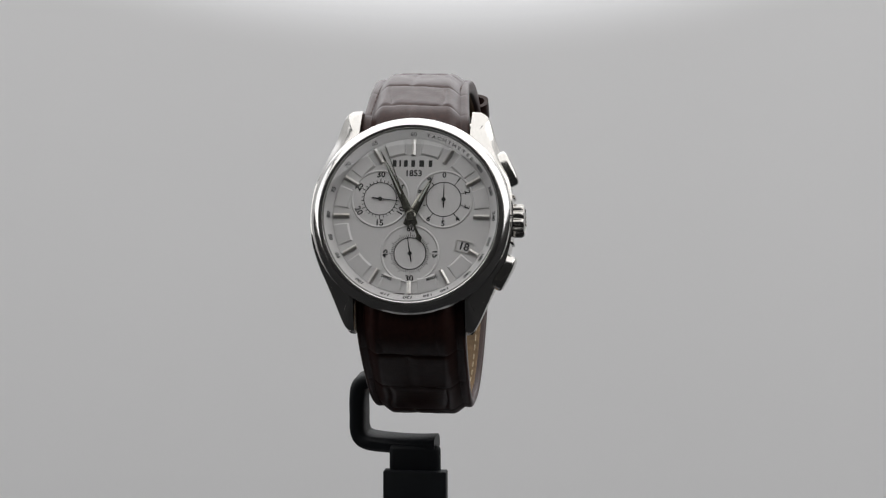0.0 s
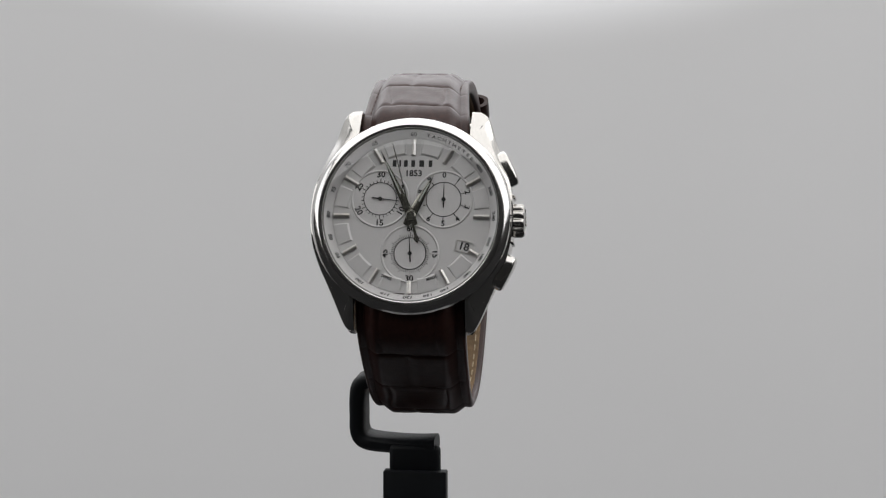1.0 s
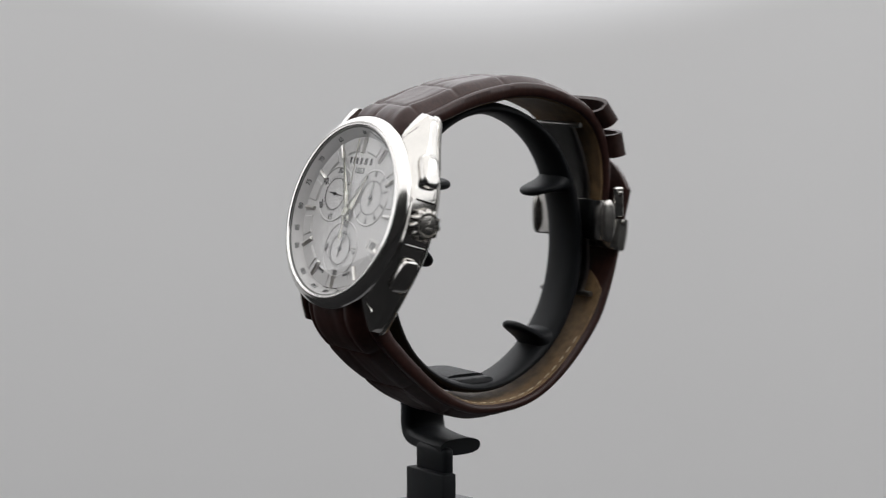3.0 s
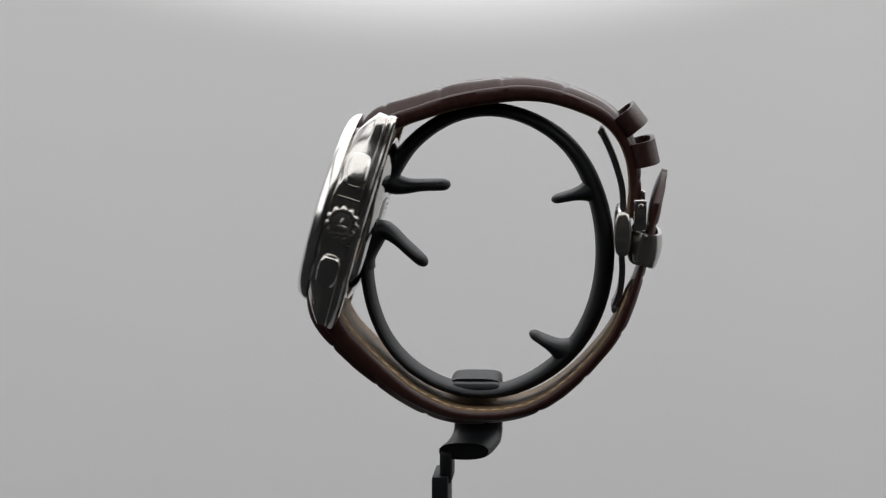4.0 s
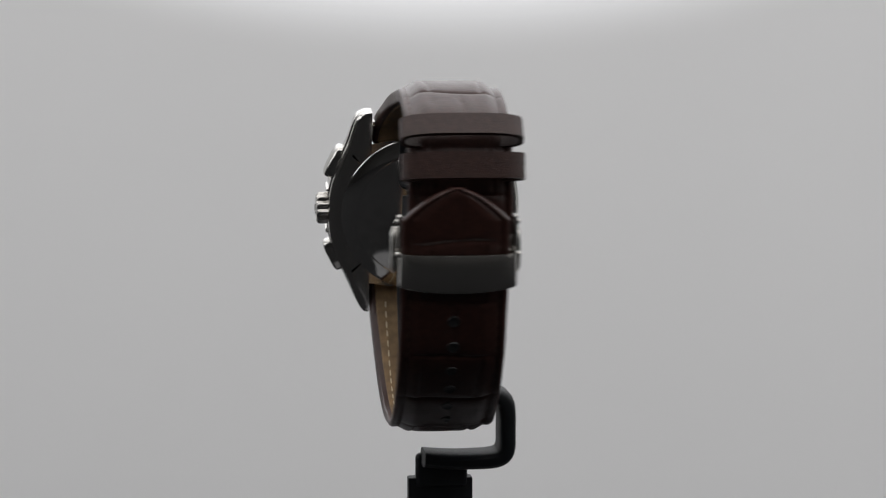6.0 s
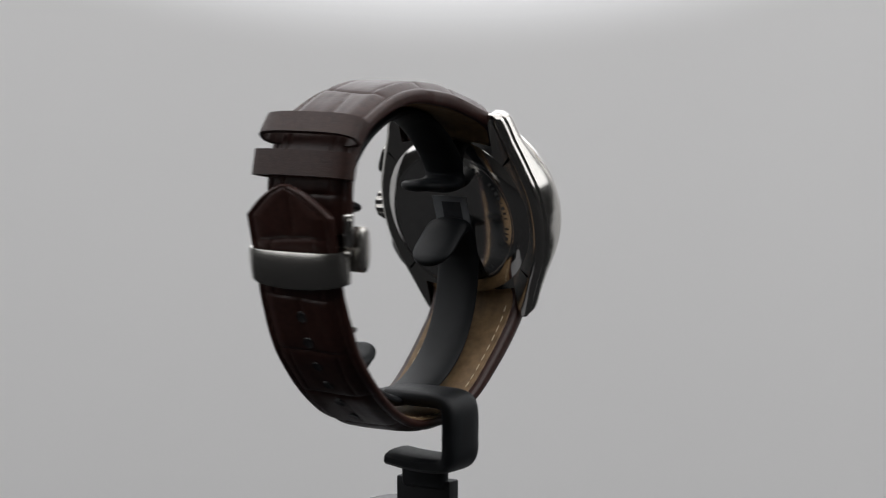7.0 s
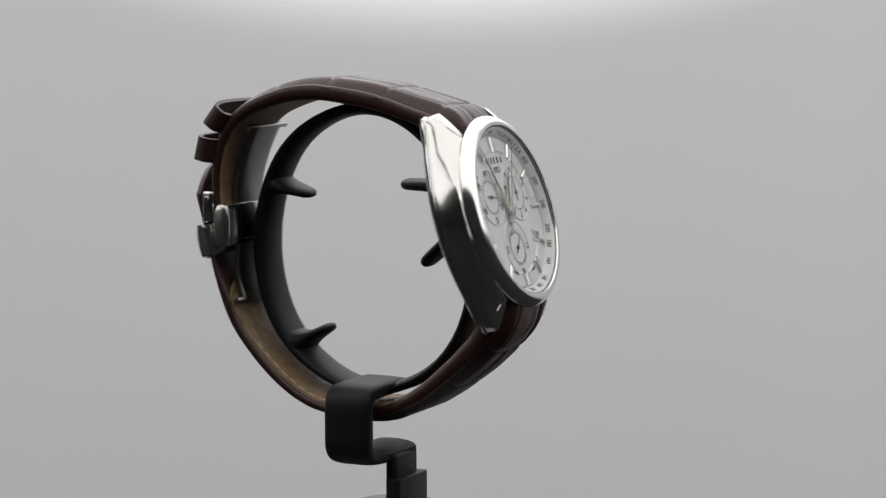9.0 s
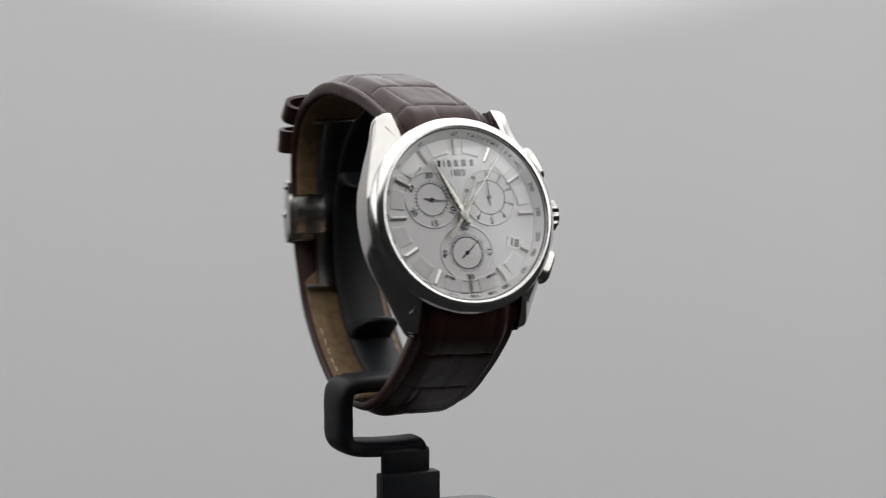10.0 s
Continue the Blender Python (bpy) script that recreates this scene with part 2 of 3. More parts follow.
def make_stand():
    stand = new("watch_stand")
    tagged(stand, "matt black plastic watch stand with an open ring", "watch stand")

    def bumps(deg, table):
        return sum(h * math.exp(-(((deg - d + 180) % 360 - 180) / w) ** 2) for d, h, w in table)

    def on_ring(deg):
        """An oval that bulges towards the strap at the lower front, below and above."""
        out = bumps(deg, ((-138, 2.3, 34), (-90, 1.3, 30), (-40, 0.6, 24), (90, 0.75, 38), (46, 0.6, 20), (180, 0.4, 20)))
        return (RING_C[0] + (RING_A + out) * math.cos(radians(deg)), RING_C[1] + (RING_B + out) * math.sin(radians(deg)))

    def half_thick(deg):
        return 1.75 + bumps(deg, ((-138, -0.5, 38), (-90, -0.4, 32), (90, -0.35, 40), (180, -0.2, 25), (0, 0.25, 40)))
    a0, a1 = 138.0, -176.0
    pts = [on_ring(a0 + (a1 - a0) * k / 40) for k in range(41)]
    bm, _, _ = band(pts, 120, lambda s: round_section(5.1, half_thick(a0 + (a1 - a0) * s), 24, 2.15))
    part("ring", bm, BLACK, stand)
    part("upper_front_finger", curl([on_ring(134), on_ring(141), (-7.4, -12.4), (-7.0, -14.5), (-4.2, -15.2), (0, -15.0), (5.2, -14.9)]), BLACK, stand)
    part("lower_front_finger", curl([on_ring(-172), on_ring(-177), (-10.9, -26.2), (-9.2, -24.4), (-7.0, -25.2), (-3.5, -28.3), (0.3, -31.7)]), BLACK, stand)
    part("upper_back_finger", tongue((35.1, -15.7), (26.0, -18.0), 5.0, 0.95), BLACK, stand)
    part("lower_back_finger", tongue((29.4, -49.8), (21.6, -45.5), 5.0, 0.95), BLACK, stand)
    # cranked foot: out sideways under the ring, down, and back to the post
    loops = []
    path, _ = glide([(0, -57.2), (-9, -57.1), (-13.2, -57.3), (-15.0, -58.3), (-15.5, -60.6), (-15.5, -64.5), (-15.3, -68.6), (-13.4, -70.4), (-8, -70.9), (-3, -70.9), (1.4, -70.6)], 60)
    for i, (p, (t, n)) in enumerate(zip(path, outward(path))):
        s = i / 59
        half = 5.2
        mid = 10.2 if s < 0.6 else 10.2 - 2.2 * (s - 0.6) / 0.4
        loops.append([(p[0] + n[0] * o, mid + a, p[1] + n[1] * o) for a, o in round_section(half, 1.75, 16, 4 if s < 0.6 else 4 - 3.6 * (s - 0.6))])
    part("cranked_foot", prism(loops), BLACK, stand)
    part("pad", box(9.0, 10.6, 2.6, (-1.0, 10.4, -57.3), 1.2, 3), BLACK, stand)
    part("stem", box(10.8, 2.6, 7.2, (-2.8, 4.3, -74.0), 1.0, 3), BLACK, stand)
    part("post", box(13.4, 3.4, 12.4, (-2.6, 3.2, -81.8), 0.35, 2), BLACK, stand)
    part("base_plate", bevel(flat(round_section(26.4, 25.0, 48, 9), -89.7, -86.7), 0.6, 2, 60), GREY, stand, "grey acrylic base plate")
    stand.location.z = LIFT
    drum = new("turntable")
    tagged(drum, "black motorised turntable under the watch stand", "turntable")
    part("platter", lathe([(0, -89.7), (23, -89.7), (24, -90.5), (24, -93), (0, -93)]), BLACK, drum)
    part("housing", lathe([(0, -93), (22.5, -93), (23, -94), (26, -126.7), (25, -127.7), (0, -127.7)]), BLACK, drum)
    drum.location.z = LIFT
    return stand


# ---- the watch ----
TILT = 16.8
CASE = shift(-0.6, -18.7, -19.8, 90 - TILT, 0, 0)


def ticks(bm, count, r0, r1, w, z, skip=(), long_every=0, r2=0):
    for k in range(count):
        if k in skip:
            continue
        a = 2 * math.pi * k / count
        ro = r2 if long_every and k % long_every == 0 else r1
        s, c = math.sin(a), math.cos(a)
        pts = [(x * c + y * s, -x * s + y * c) for x, y in ((-w, r0), (w, r0), (w, ro), (-w, ro))]
        bm.faces.new([bm.verts.new((x, y, z)) for x, y in pts])


def ring_print(bm, r, w, z, seg=72, a0=0, a1=360):
    vs = []
    n = seg
    for k in range(n + 1):
        a = radians(a0 + (a1 - a0) * k / n)
        vs.append((bm.verts.new(((r - w) * math.sin(a), (r - w) * math.cos(a), z)), bm.verts.new(((r + w) * math.sin(a), (r + w) * math.cos(a), z))))
    for a, b in zip(vs, vs[1:]):
        bm.faces.new((a[0], a[1], b[1], b[0]))


def at(deg, r, z=0.0, turn=None):
    """A place on the dial at that clock angle, its top turned outward (or by turn)."""
    a = radians(deg)
    return Matrix.Translation((r * math.sin(a), r * math.cos(a), z)) @ Matrix.Rotation(radians(-deg if turn is None else turn), 4, "Z")


def pointer(length, tail, w, thick, tail_w=None):
    """A slim pointer along +y with a round hub."""
    bm = flat([(-w * 0.35, length), (w * 0.35, length), (w, 0), (tail_w or w, -tail), (-(tail_w or w), -tail), (-w, 0)], 0, thick)
    return merge(bm, lathe([(0, -0.1), (w * 3.2, -0.1), (w * 3.2, thick + 0.1), (0, thick + 0.1)], 24))


def dauphine(length, w, tail, thick):
    """A faceted frame hand, ridge along its middle."""
    bm = bmesh.new()
    tip, wide, end = (0, length), 0.30 * length, -tail
    L = [bm.verts.new(p) for p in ((0, length, 0), (-w * 0.72, wide + 1, 0), (-w, 0, 0), (-w * 0.6, end, 0), (w * 0.6, end, 0), (w, 0, 0), (w * 0.72, wide + 1, 0))]
    top = [bm.verts.new(p) for p in ((0, length - 0.3, thick), (0, 0, thick * 1.5), (0, end + 0.2, thick))]
    bot = bm.faces.new(L)
    for vs in ((0, 1, 'a'), (1, 2, 'ab'), (2, 3, 'bc'), (3, 4, 'c'), (4, 5, 'cb'), (5, 6, 'ba'), (6, 0, 'a')):
        i, j, k = vs
        t = {"a": [top[0]], "ab": [top[1], top[0]], "bc": [top[2], top[1]], "c": [top[2]], "cb": [top[1], top[2]], "ba": [top[0], top[1]]}[k]
        bm.faces.new([L[i], L[j]] + t)
    return bm


def make_dial(watch):
    part("dial", lathe([(0, 0), (15.9, 0), (15.9, -0.6), (0, -0.6)], 128), DIAL, watch, "silvered white dial", CASE)
    part("flange", lathe([(15.9, -0.1), (15.95, 0.1), (17.3, 1.75), (17.45, 1.8), (17.7, 1.8), (17.7, -0.3)], 128), DIAL, watch, "sloping white tachymeter flange", CASE)
    # counters: each a shallow turned disc with a rim
    for name, x, y in (("minute_counter", -6.4, 3.5), ("tenths_counter", 6.4, 3.5), ("small_seconds_counter", 0, -7.6)):
        m = CASE @ shift(x, y, 0.02)
        prof = [(0, 0.004)] + [(r, 0.004 + 0.006 * (i % 2)) for i, r in enumerate(np.linspace(0.25, 3.1, 24))] + [(3.2, 0.02), (5.45, 0.02), (5.6, 0.17), (5.75, 0.19), (5.95, 0.0)]
        part(name, lathe(prof, 72), DIAL_LOW, watch, "fine-turned silvered counter", m, smooth=False)
        bm = bmesh.new()
        if name == "minute_counter":
            ring_print(bm, 3.3, 0.085, 0.06)
            ticks(bm, 30, 3.3, 3.85, 0.075, 0.06, (), 5, 4.2)
            for k, s in enumerate(("30", "5", "10", "15", "20", "25")):
                letters(s, 1.75, at(k * 60, 4.95, 0.06, 0 if k in (0, 3) else (-k * 60 if k < 2 else 180 - k * 60 if k in (2, 3, 4) else -k * 60)), bm)
        elif name == "tenths_counter":
            ring_print(bm, 3.5, 0.085, 0.06)
            ticks(bm, 10, 3.5, 4.25, 0.08, 0.06, (0,))
            for k in range(10):
                if k == 7:
                    continue
                letters(str(k), 1.6, at(k * 36, 4.95, 0.06, -k * 36 if k in (0, 1, 2, 3, 8, 9) else 180 - k * 36), bm)
        else:
            ring_print(bm, 3.2, 0.085, 0.06)
            ticks(bm, 60, 3.2, 3.9, 0.055, 0.06, (), 5, 4.3)
            for k, s in enumerate(("60", "15", "30", "45")):
                letters(s, 1.7, at(k * 90, 5.05, 0.06, (0, -90, 0, 90)[k]), bm)
        part("counter_print", bm, PRINT, watch, "black printed scale", m, smooth=False)
    # raised trapezoid steps between the markers
    for k in range(12):
        a0, a1 = k * 30 + 6.5, k * 30 + 23.5
        bm = bmesh.new()
        n = 8
        def arc(r, z, trim=0.0):
            angles = [radians(a0 + trim + (a1 - a0 - 2 * trim) * i / n) for i in range(n + 1)]
            return [(r * math.sin(a), r * math.cos(a), z) for a in angles]
        lo, hi = arc(15.7, 0.0) + arc(12.6, 0.0)[::-1], arc(15.66, 0.12, 1.1) + arc(13.0, 0.3, 1.1)[::-1]
        if k in (3,):
            continue
        part("dial_step", prism([lo, hi], bm), DIAL, watch, m=CASE, smooth=False)
    for k in range(12):
        L, w = (3.3, 0.42) if k not in (6,) else (2.6, 0.42)
        r = 14.1 if k != 6 else 14.4
        if k == 4:
            L, r = 2.1, 14.7
        bm = prism([[(-w, -L / 2, 0), (w, -L / 2, 0), (w, L / 2, 0), (-w, L / 2, 0)],
                    [(-w, -L / 2, 0.35), (w, -L / 2, 0.35), (w, L / 2, 0.35), (-w, L / 2, 0.35)],
                    [(-w * 0.12, -L / 2 + 0.2, 0.62), (w * 0.12, -L / 2 + 0.2, 0.62), (w * 0.12, L / 2 - 0.2, 0.62), (-w * 0.12, L / 2 - 0.2, 0.62)]])
        a = radians(k * 30)
        part("hour_marker", bm, MARKER, watch, "faceted steel hour marker", CASE @ shift(r * math.sin(a), r * math.cos(a), 0.0, 0, 0, -k * 30), smooth=False)
    # lettering on dial and flange
    for text, size, m in (("1853", 1.75, Matrix.Translation((0.15, 8.75, 0.03))), ("SWISS", 0.85, at(200, 13.3, 0.31, -20)), ("MADE", 0.85, at(160, 13.3, 0.31, 20))):
        bm = bmesh.new()
        letters(text, size, m, bm)
        part("dial_print", bm, PRINT, watch, "small black dial print", CASE, smooth=False)
    bm = bmesh.new()
    for x, w in ((-3.75, 0.75), (-2.62, 0.36), (-1.5, 0.75), (0.0, 0.75), (1.72, 0.95), (3.5, 0.75)):
        box(w, 1.35, 0.03, (x, 10.8, 0.03), bm=bm)
    part("maker_mark", bm, PRINT, watch, "black applied maker's mark", CASE, smooth=False)
    bm = bmesh.new()
    lean = Matrix.Rotation(radians(50.7), 4, "X")
    for s, d in (("60", 0), ("400", 54), ("300", 72), ("240", 90), ("200", 108), ("180", 120), ("160", 135), ("140", 154), ("130", 166), ("120", 180),
                 ("110", 196), ("100", 216), ("90", 240), ("85", 254), ("80", 270), ("75", 288), ("70", 308), ("65", 332)):
        letters(s, 1.32, at(d, 16.58, 0.93) @ lean, bm)
    for k, ch in enumerate("TACHYMETER"):
        letters(ch, 1.2, at(10.5 + k * 3.9, 16.58, 0.93) @ lean, bm)
    part("tachymeter_print", bm, PRINT, watch, "black tachymeter numerals", CASE, smooth=False)
    m = CASE @ shift(10.75, -6.1, 0.02, 0, 0, -14)
    bm = bmesh.new()
    for sx, sy, c in ((3.3, 0.16, (0, 1.08, 0.1)), (3.3, 0.12, (0, -1.08, 0.06)), (0.12, 2.0, (1.6, 0, 0.06)), (0.16, 2.0, (-1.6, 0, 0.1))):
        box(sx, sy, 0.2, c, bm=bm)
    frame_ob = part("date_window", bm, MARKER, watch, "bevelled date window", m, smooth=False)
    part("date_disc", box(3.1, 2.1, 0.02, (0, 0, 0.015)), DIAL_LOW, frame_ob, "white date disc")
    bm = bmesh.new()
    letters("18", 2.2, Matrix.Translation((0, 0, 0.04)), bm)
    part("date_numeral", bm, PRINT, frame_ob, "black date numeral", smooth=False)


def case_outline(z, grow, top, bottom):
    """Outline of the case at one height: round body that runs out into four lugs."""
    q = []
    for sx, sy, tip in ((1, 1, top), (1, -1, bottom), (-1, -1, bottom), (-1, 1, top)):
        slim = 1.0 if sy < 0 else 0.0     # the lower lugs run out more pointed
        side = [(20.5 + grow, 0.0), (20.3 + grow, 3.2), (19.7 + grow, 6.6), (18.5 + grow, 10.2), (17.4 - 0.3 * slim + grow, 13.3), (16.2 - 0.5 * slim + grow, min(16.4, tip - 3.0)), (15.0 - 0.9 * slim + grow, tip - 2.2 - 0.4 * slim), (14.2 - 1.1 * slim + grow * 0.8, tip - 0.8), (13.0 - 0.6 * slim + grow * 0.5, tip - 0.1), (11.25, tip), (11.25, 15.8), (7.5, 16.5)]
        side = [tuple(v) for v in glide(side[:9], 40)[0]] + side[9:]
        pts = [(sx * x, sy * y, z) for x, y in side]
        if sx * sy > 0:
            q.append(pts)
        else:
            q.append(pts[::-1])
    # counter-clockwise from the crown side
    a, d, c, b = q[0], q[1], q[2], q[3]
    loop = a + b + c + d
    out = []
    for p in loop:
        if not out or (Vector(p) - Vector(out[-1])).length > 1e-4:
            out.append(p)
    if (Vector(out[0]) - Vector(out[-1])).length < 1e-4:
        out.pop()
    return out


def make_case(watch):
    levels = [(-7.9, -2.2, 21.8, 21.3), (-7.6, -1.0, 22.6, 22.4), (-7.0, -0.45, 22.7, 22.9), (-6.35, -0.25, 22.6, 22.95), (-6.2, -0.45, 22.5, 22.85), (-5.9, -0.45, 22.4, 22.7), (-5.75, -0.1, 22.35, 22.65)]
    def towards(loop, radius, z):
        """A loop drawn in to a circle, keeping clear of the gaps between the lugs."""
        out = []
        for x, y, _ in loop:
            r = math.hypot(x, y)
            fx, fy = abs(x) * radius / r, abs(y) * radius / r
            if abs(x) > 11.2 and fx < 11.25:
                fx = 11.25 + 0.15 * (abs(x) - 11.25)
                fy = math.sqrt(radius ** 2 - fx ** 2)
            out.append((math.copysign(fx, x), math.copysign(fy, y), z))
        return out
    loops = [case_outline(*v) for v in levels]
    loops.insert(0, towards(loops[0], 15.0, -7.85))
    # flank up to a crease that runs from low on each lug tip up to the bezel, then a long facet up to the bezel's foot
    base = case_outline(-5.6, 0.0, 22.45, 22.65)

    def tipness(y):
        k = min(1.0, max(0.0, (abs(y) - 3.0) / 16.5))
        return k * k * (3 - 2 * k)
    for i in range(15):
        v = i / 14
        loops.append([(x * (1.004 - 0.02 * (v - 0.4) ** 2), y, -5.6 + v * (5.3 - 3.6 * tipness(y))) for x, y, z in base])
    crease = loops[-1]
    foot = towards(crease, 19.6, 0.1)
    for c in (0.06, 0.35, 0.7, 1.0):
        loops.append([(a[0] + (b[0] - a[0]) * c, a[1] + (b[1] - a[1]) * c, a[2] + (b[2] - a[2]) * c + 1.5 * c * (1 - c) * tipness(a[1])) for a, b in zip(crease, foot)])
    loops.append([(17.9 * x / math.hypot(x, y), 17.9 * y / math.hypot(x, y), 0.2) for x, y, z in base])
    loops.append([(x, y, -1.5) for x, y, z in loops[-1]])
    bm = prism(loops)
    bm.faces.remove(max((f for f in bm.faces if len(f.verts) > 8), key=lambda f: f.calc_center_median().z))
    part("case_middle", bm, STEEL, watch, "polished steel case with four lugs", CASE)
    part("bezel", lathe([(17.6, 0.3), (17.6, 2.2), (17.75, 2.42), (18.1, 2.5), (18.6, 2.42), (19.2, 2.0), (19.8, 1.3), (20.12, 0.6), (20.15, 0.1), (19.2, -0.2), (17.8, -0.2)], 160, True), BEZEL, watch, "smooth polished steel bezel", CASE)
    crystal = part("crystal", lathe([(0, 2.35), (12, 2.3), (17.2, 2.17), (17.55, 2.05), (17.55, 1.3)], 96), GLASS, watch, "clear sapphire crystal", CASE)
    crystal.visible_shadow = False
    part("gasket", lathe([(17.42, 1.2), (17.42, 2.12), (17.62, 2.2), (17.62, 1.2)], 96, True), GASKET, watch, "thin dark gasket round the crystal", CASE)
    part("case_back", lathe([(0, -9.3), (13.9, -9.3), (14.05, -9.22), (14.2, -9.24), (14.4, -9.2), (17.3, -8.1), (17.5, -7.85), (17.5, -7.4), (0, -7.4)], 128), BACK, watch, "polished screw-down steel case back", CASE)
    label = part("sticker", box(8.6, 7.6, 0.06, (0.4, 1.0, -9.34)), FILM, watch, "grey sticker on the case back", CASE)
    part("sticker_print", box(4.7, 4.7, 0.03, (0.2, 1.2, -9.385)), DARK_GLASS, label, "plain dark printed square")
    for y in (19.6, -19.4):
        part("spring_bar", lathe([(0, -11.0), (0.75, -11.0), (0.75, 11.0), (0, 11.0)], 18), STEEL, watch, "", CASE @ shift(0, y, -5.4, 0, 90, 0))
    bm = bmesh.new()
    for k in range(34):
        if k % 9 == 8:
            continue
        b2 = box(0.28 + 0.2 * (k % 3), 0.8, 0.03)
        merge(bm, b2, at(180 + k * 5.1, 12.9, -9.315))
    part("engraving", bm, BACK, watch, "ring of engraved marks round the case back", CASE, smooth=False)
    # crown with guards
    turn = CASE @ shift(19.8, 0.0, -3.7, 0, 90, 0)
    bm = bmesh.new()
    n = 132
    rings = []
    for z, base, dep in ((-0.6, 2.1, 0), (0.1, 2.15, 0), (0.25, 3.4, 0.55), (1.9, 3.45, 0.58), (2.4, 3.25, 0.46), (2.7, 2.75, 0.05), (2.75, 2.45, 0), (2.45, 2.3, 0), (2.45, 2.1, 0), (2.7, 1.95, 0), (2.85, 1.2, 0)):
        rings.append([((base - dep * (0.5 - 0.5 * math.cos(11 * 2 * math.pi * k / n)) ** 1.4) * math.cos(2 * math.pi * k / n), (base - dep * (0.5 - 0.5 * math.cos(11 * 2 * math.pi * k / n)) ** 1.4) * math.sin(2 * math.pi * k / n), z) for k in range(n)])
    crown = part("crown", prism(rings, bm), BRUSHED, watch, "fluted steel crown", turn)
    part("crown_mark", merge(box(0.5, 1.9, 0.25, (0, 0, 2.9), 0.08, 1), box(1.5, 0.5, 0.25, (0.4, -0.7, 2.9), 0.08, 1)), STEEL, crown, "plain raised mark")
    for sy in (1, -1):
        part("crown_guard", box(1.4, 0.5, 4.6, (19.85, sy * 4.7, -3.5), 0.18, 2), STEEL, watch, "", CASE)
        rings = []
        for x, k in ((-1.9, 1.0), (0.5, 1.0), (0.85, 0.96), (1.05, 0.88), (1.2, 0.7), (1.28, 0.4), (1.3, 0.15)):
            rings.append([(x, a, o) for a, o in round_section(3.7 * k - 0.6 * (1 - k), 2.25 * k, 36, 3.2)])
        part("pusher", prism(rings), STEEL, watch, "rounded steel pusher", CASE @ shift(18.7, sy * 10.6, -3.6, 0, 0, sy * 26))


def scales(x, along):
    """Relief of embossed crocodile scales: domed fields with narrow creases between them, in millimetres."""
    wx, wy, _ = noise.noise_vector(Vector((x * 0.10, along * 0.10, 3.0)))
    u, v = x + 1.5 * wx, along + 1.6 * wy
    row = math.floor(v / 11.8)
    dv = min(v - row * 11.8, (row + 1) * 11.8 - v)
    shift_u = (u + (5.6 if row % 2 else 0.8)) % 11.0
    du = min(shift_u, 11.0 - shift_u)
    crease = max(math.exp(-(dv / 0.34) ** 2), 0.75 * math.exp(-(du / 0.30) ** 2))
    dome = min(1.0, min(du, dv) / 2.2)
    return 0.16 * math.sin(dome * math.pi / 2) - 0.24 * crease + 0.10 * noise.noise(Vector((x * 0.5, along * 0.22, 0.0)))


def strap_section(w, t, pad, under=0.25, along=0.0, n=30):
    """Half-width, edge thickness and padding of the outer leather; under: how far its underside lies below the path."""
    pts = []
    for k in range(2 * n + 1):
        x = -1 + k / n
        x = math.copysign(abs(x) ** 0.8, x)
        e = (1 - abs(x)) * w
        h = t * min(1, (e / 0.55) ** 0.5 if e < 0.55 else 1)
        up = min(max((e - 1.7) / 2.6, 0), 1)
        h += pad * math.sin(up * math.pi / 2) ** 1.3
        dip = math.exp(-((e - 1.6) / 0.3) ** 2) * 0.2
        pts.append((x * w, h - dip + scales(x * w, along) * (0.25 + 0.75 * up) * min(1, e / 0.8)))
    return pts + [(w * 1.012, -under * 0.3), (w * 1.008, -under * 0.65), (w * 0.985, -under * 0.9), (w * 0.95, -under), (0, -under), (-w * 0.95, -under), (-w * 0.985, -under * 0.9), (-w * 1.008, -under * 0.65), (-w * 1.012, -under * 0.3)]


def stitches(path, frames, x, offset, start, stop, length, r, side=1):
    bm = bmesh.new()
    s = [0.0]
    for a, b in zip(path, path[1:]):
        s.append(s[-1] + (b - a).length)
    d = start
    while d < s[-1] - stop:
        i = min(int(np.searchsorted(s, d)), len(s) - 1)
        p, (t, n) = path[i], frames[i]
        off = offset(i / len(path)) if callable(offset) else offset
        c = Vector((x, p[0] + side * n[0] * off, p[1] + side * n[1] * off))
        tv = Vector((0, t[0], t[1]))
        nv = Vector((0, n[0], n[1]))
        xv = Vector((1, 0, 0))
        loops = []
        for f, q in ((-0.5, 0.35), (-0.3, 1), (0.3, 1), (0.5, 0.35)):
            loops.append([c + tv * (f * length) + xv * (r * q * math.cos(k * math.pi / 3)) + nv * (r * q * math.sin(k * math.pi / 3)) for k in range(6)])
        prism(loops, bm)
        d += length * 1.5
    return bm


UPPER = [(-11.6, -6.5), (-10.6, -4.0), (-8.2, -1.1), (-2, 1.1), (6.3, 3.7), (14, 5.0), (20, 5.5), (26, 4.9), (32, 3.0), (37.4, 0.2), (41.0, -3.9), (42.9, -9), (43.4, -15), (42.8, -21)]
LOWER = [(-20.6, -35.4), (-21.3, -38.8), (-19.8, -43.2), (-15.3, -48.4), (-10.6, -52.7), (-4.3, -57.6), (1.2, -60.5), (6.4, -62.1), (12.3, -62.4), (18, -61.9), (23.4, -60.2), (28.8, -56.8), (34.4, -51.6), (40, -44.2), (43.6, -34.8), (45.2, -28), (46.8, -22), (49.5, -11.7)]


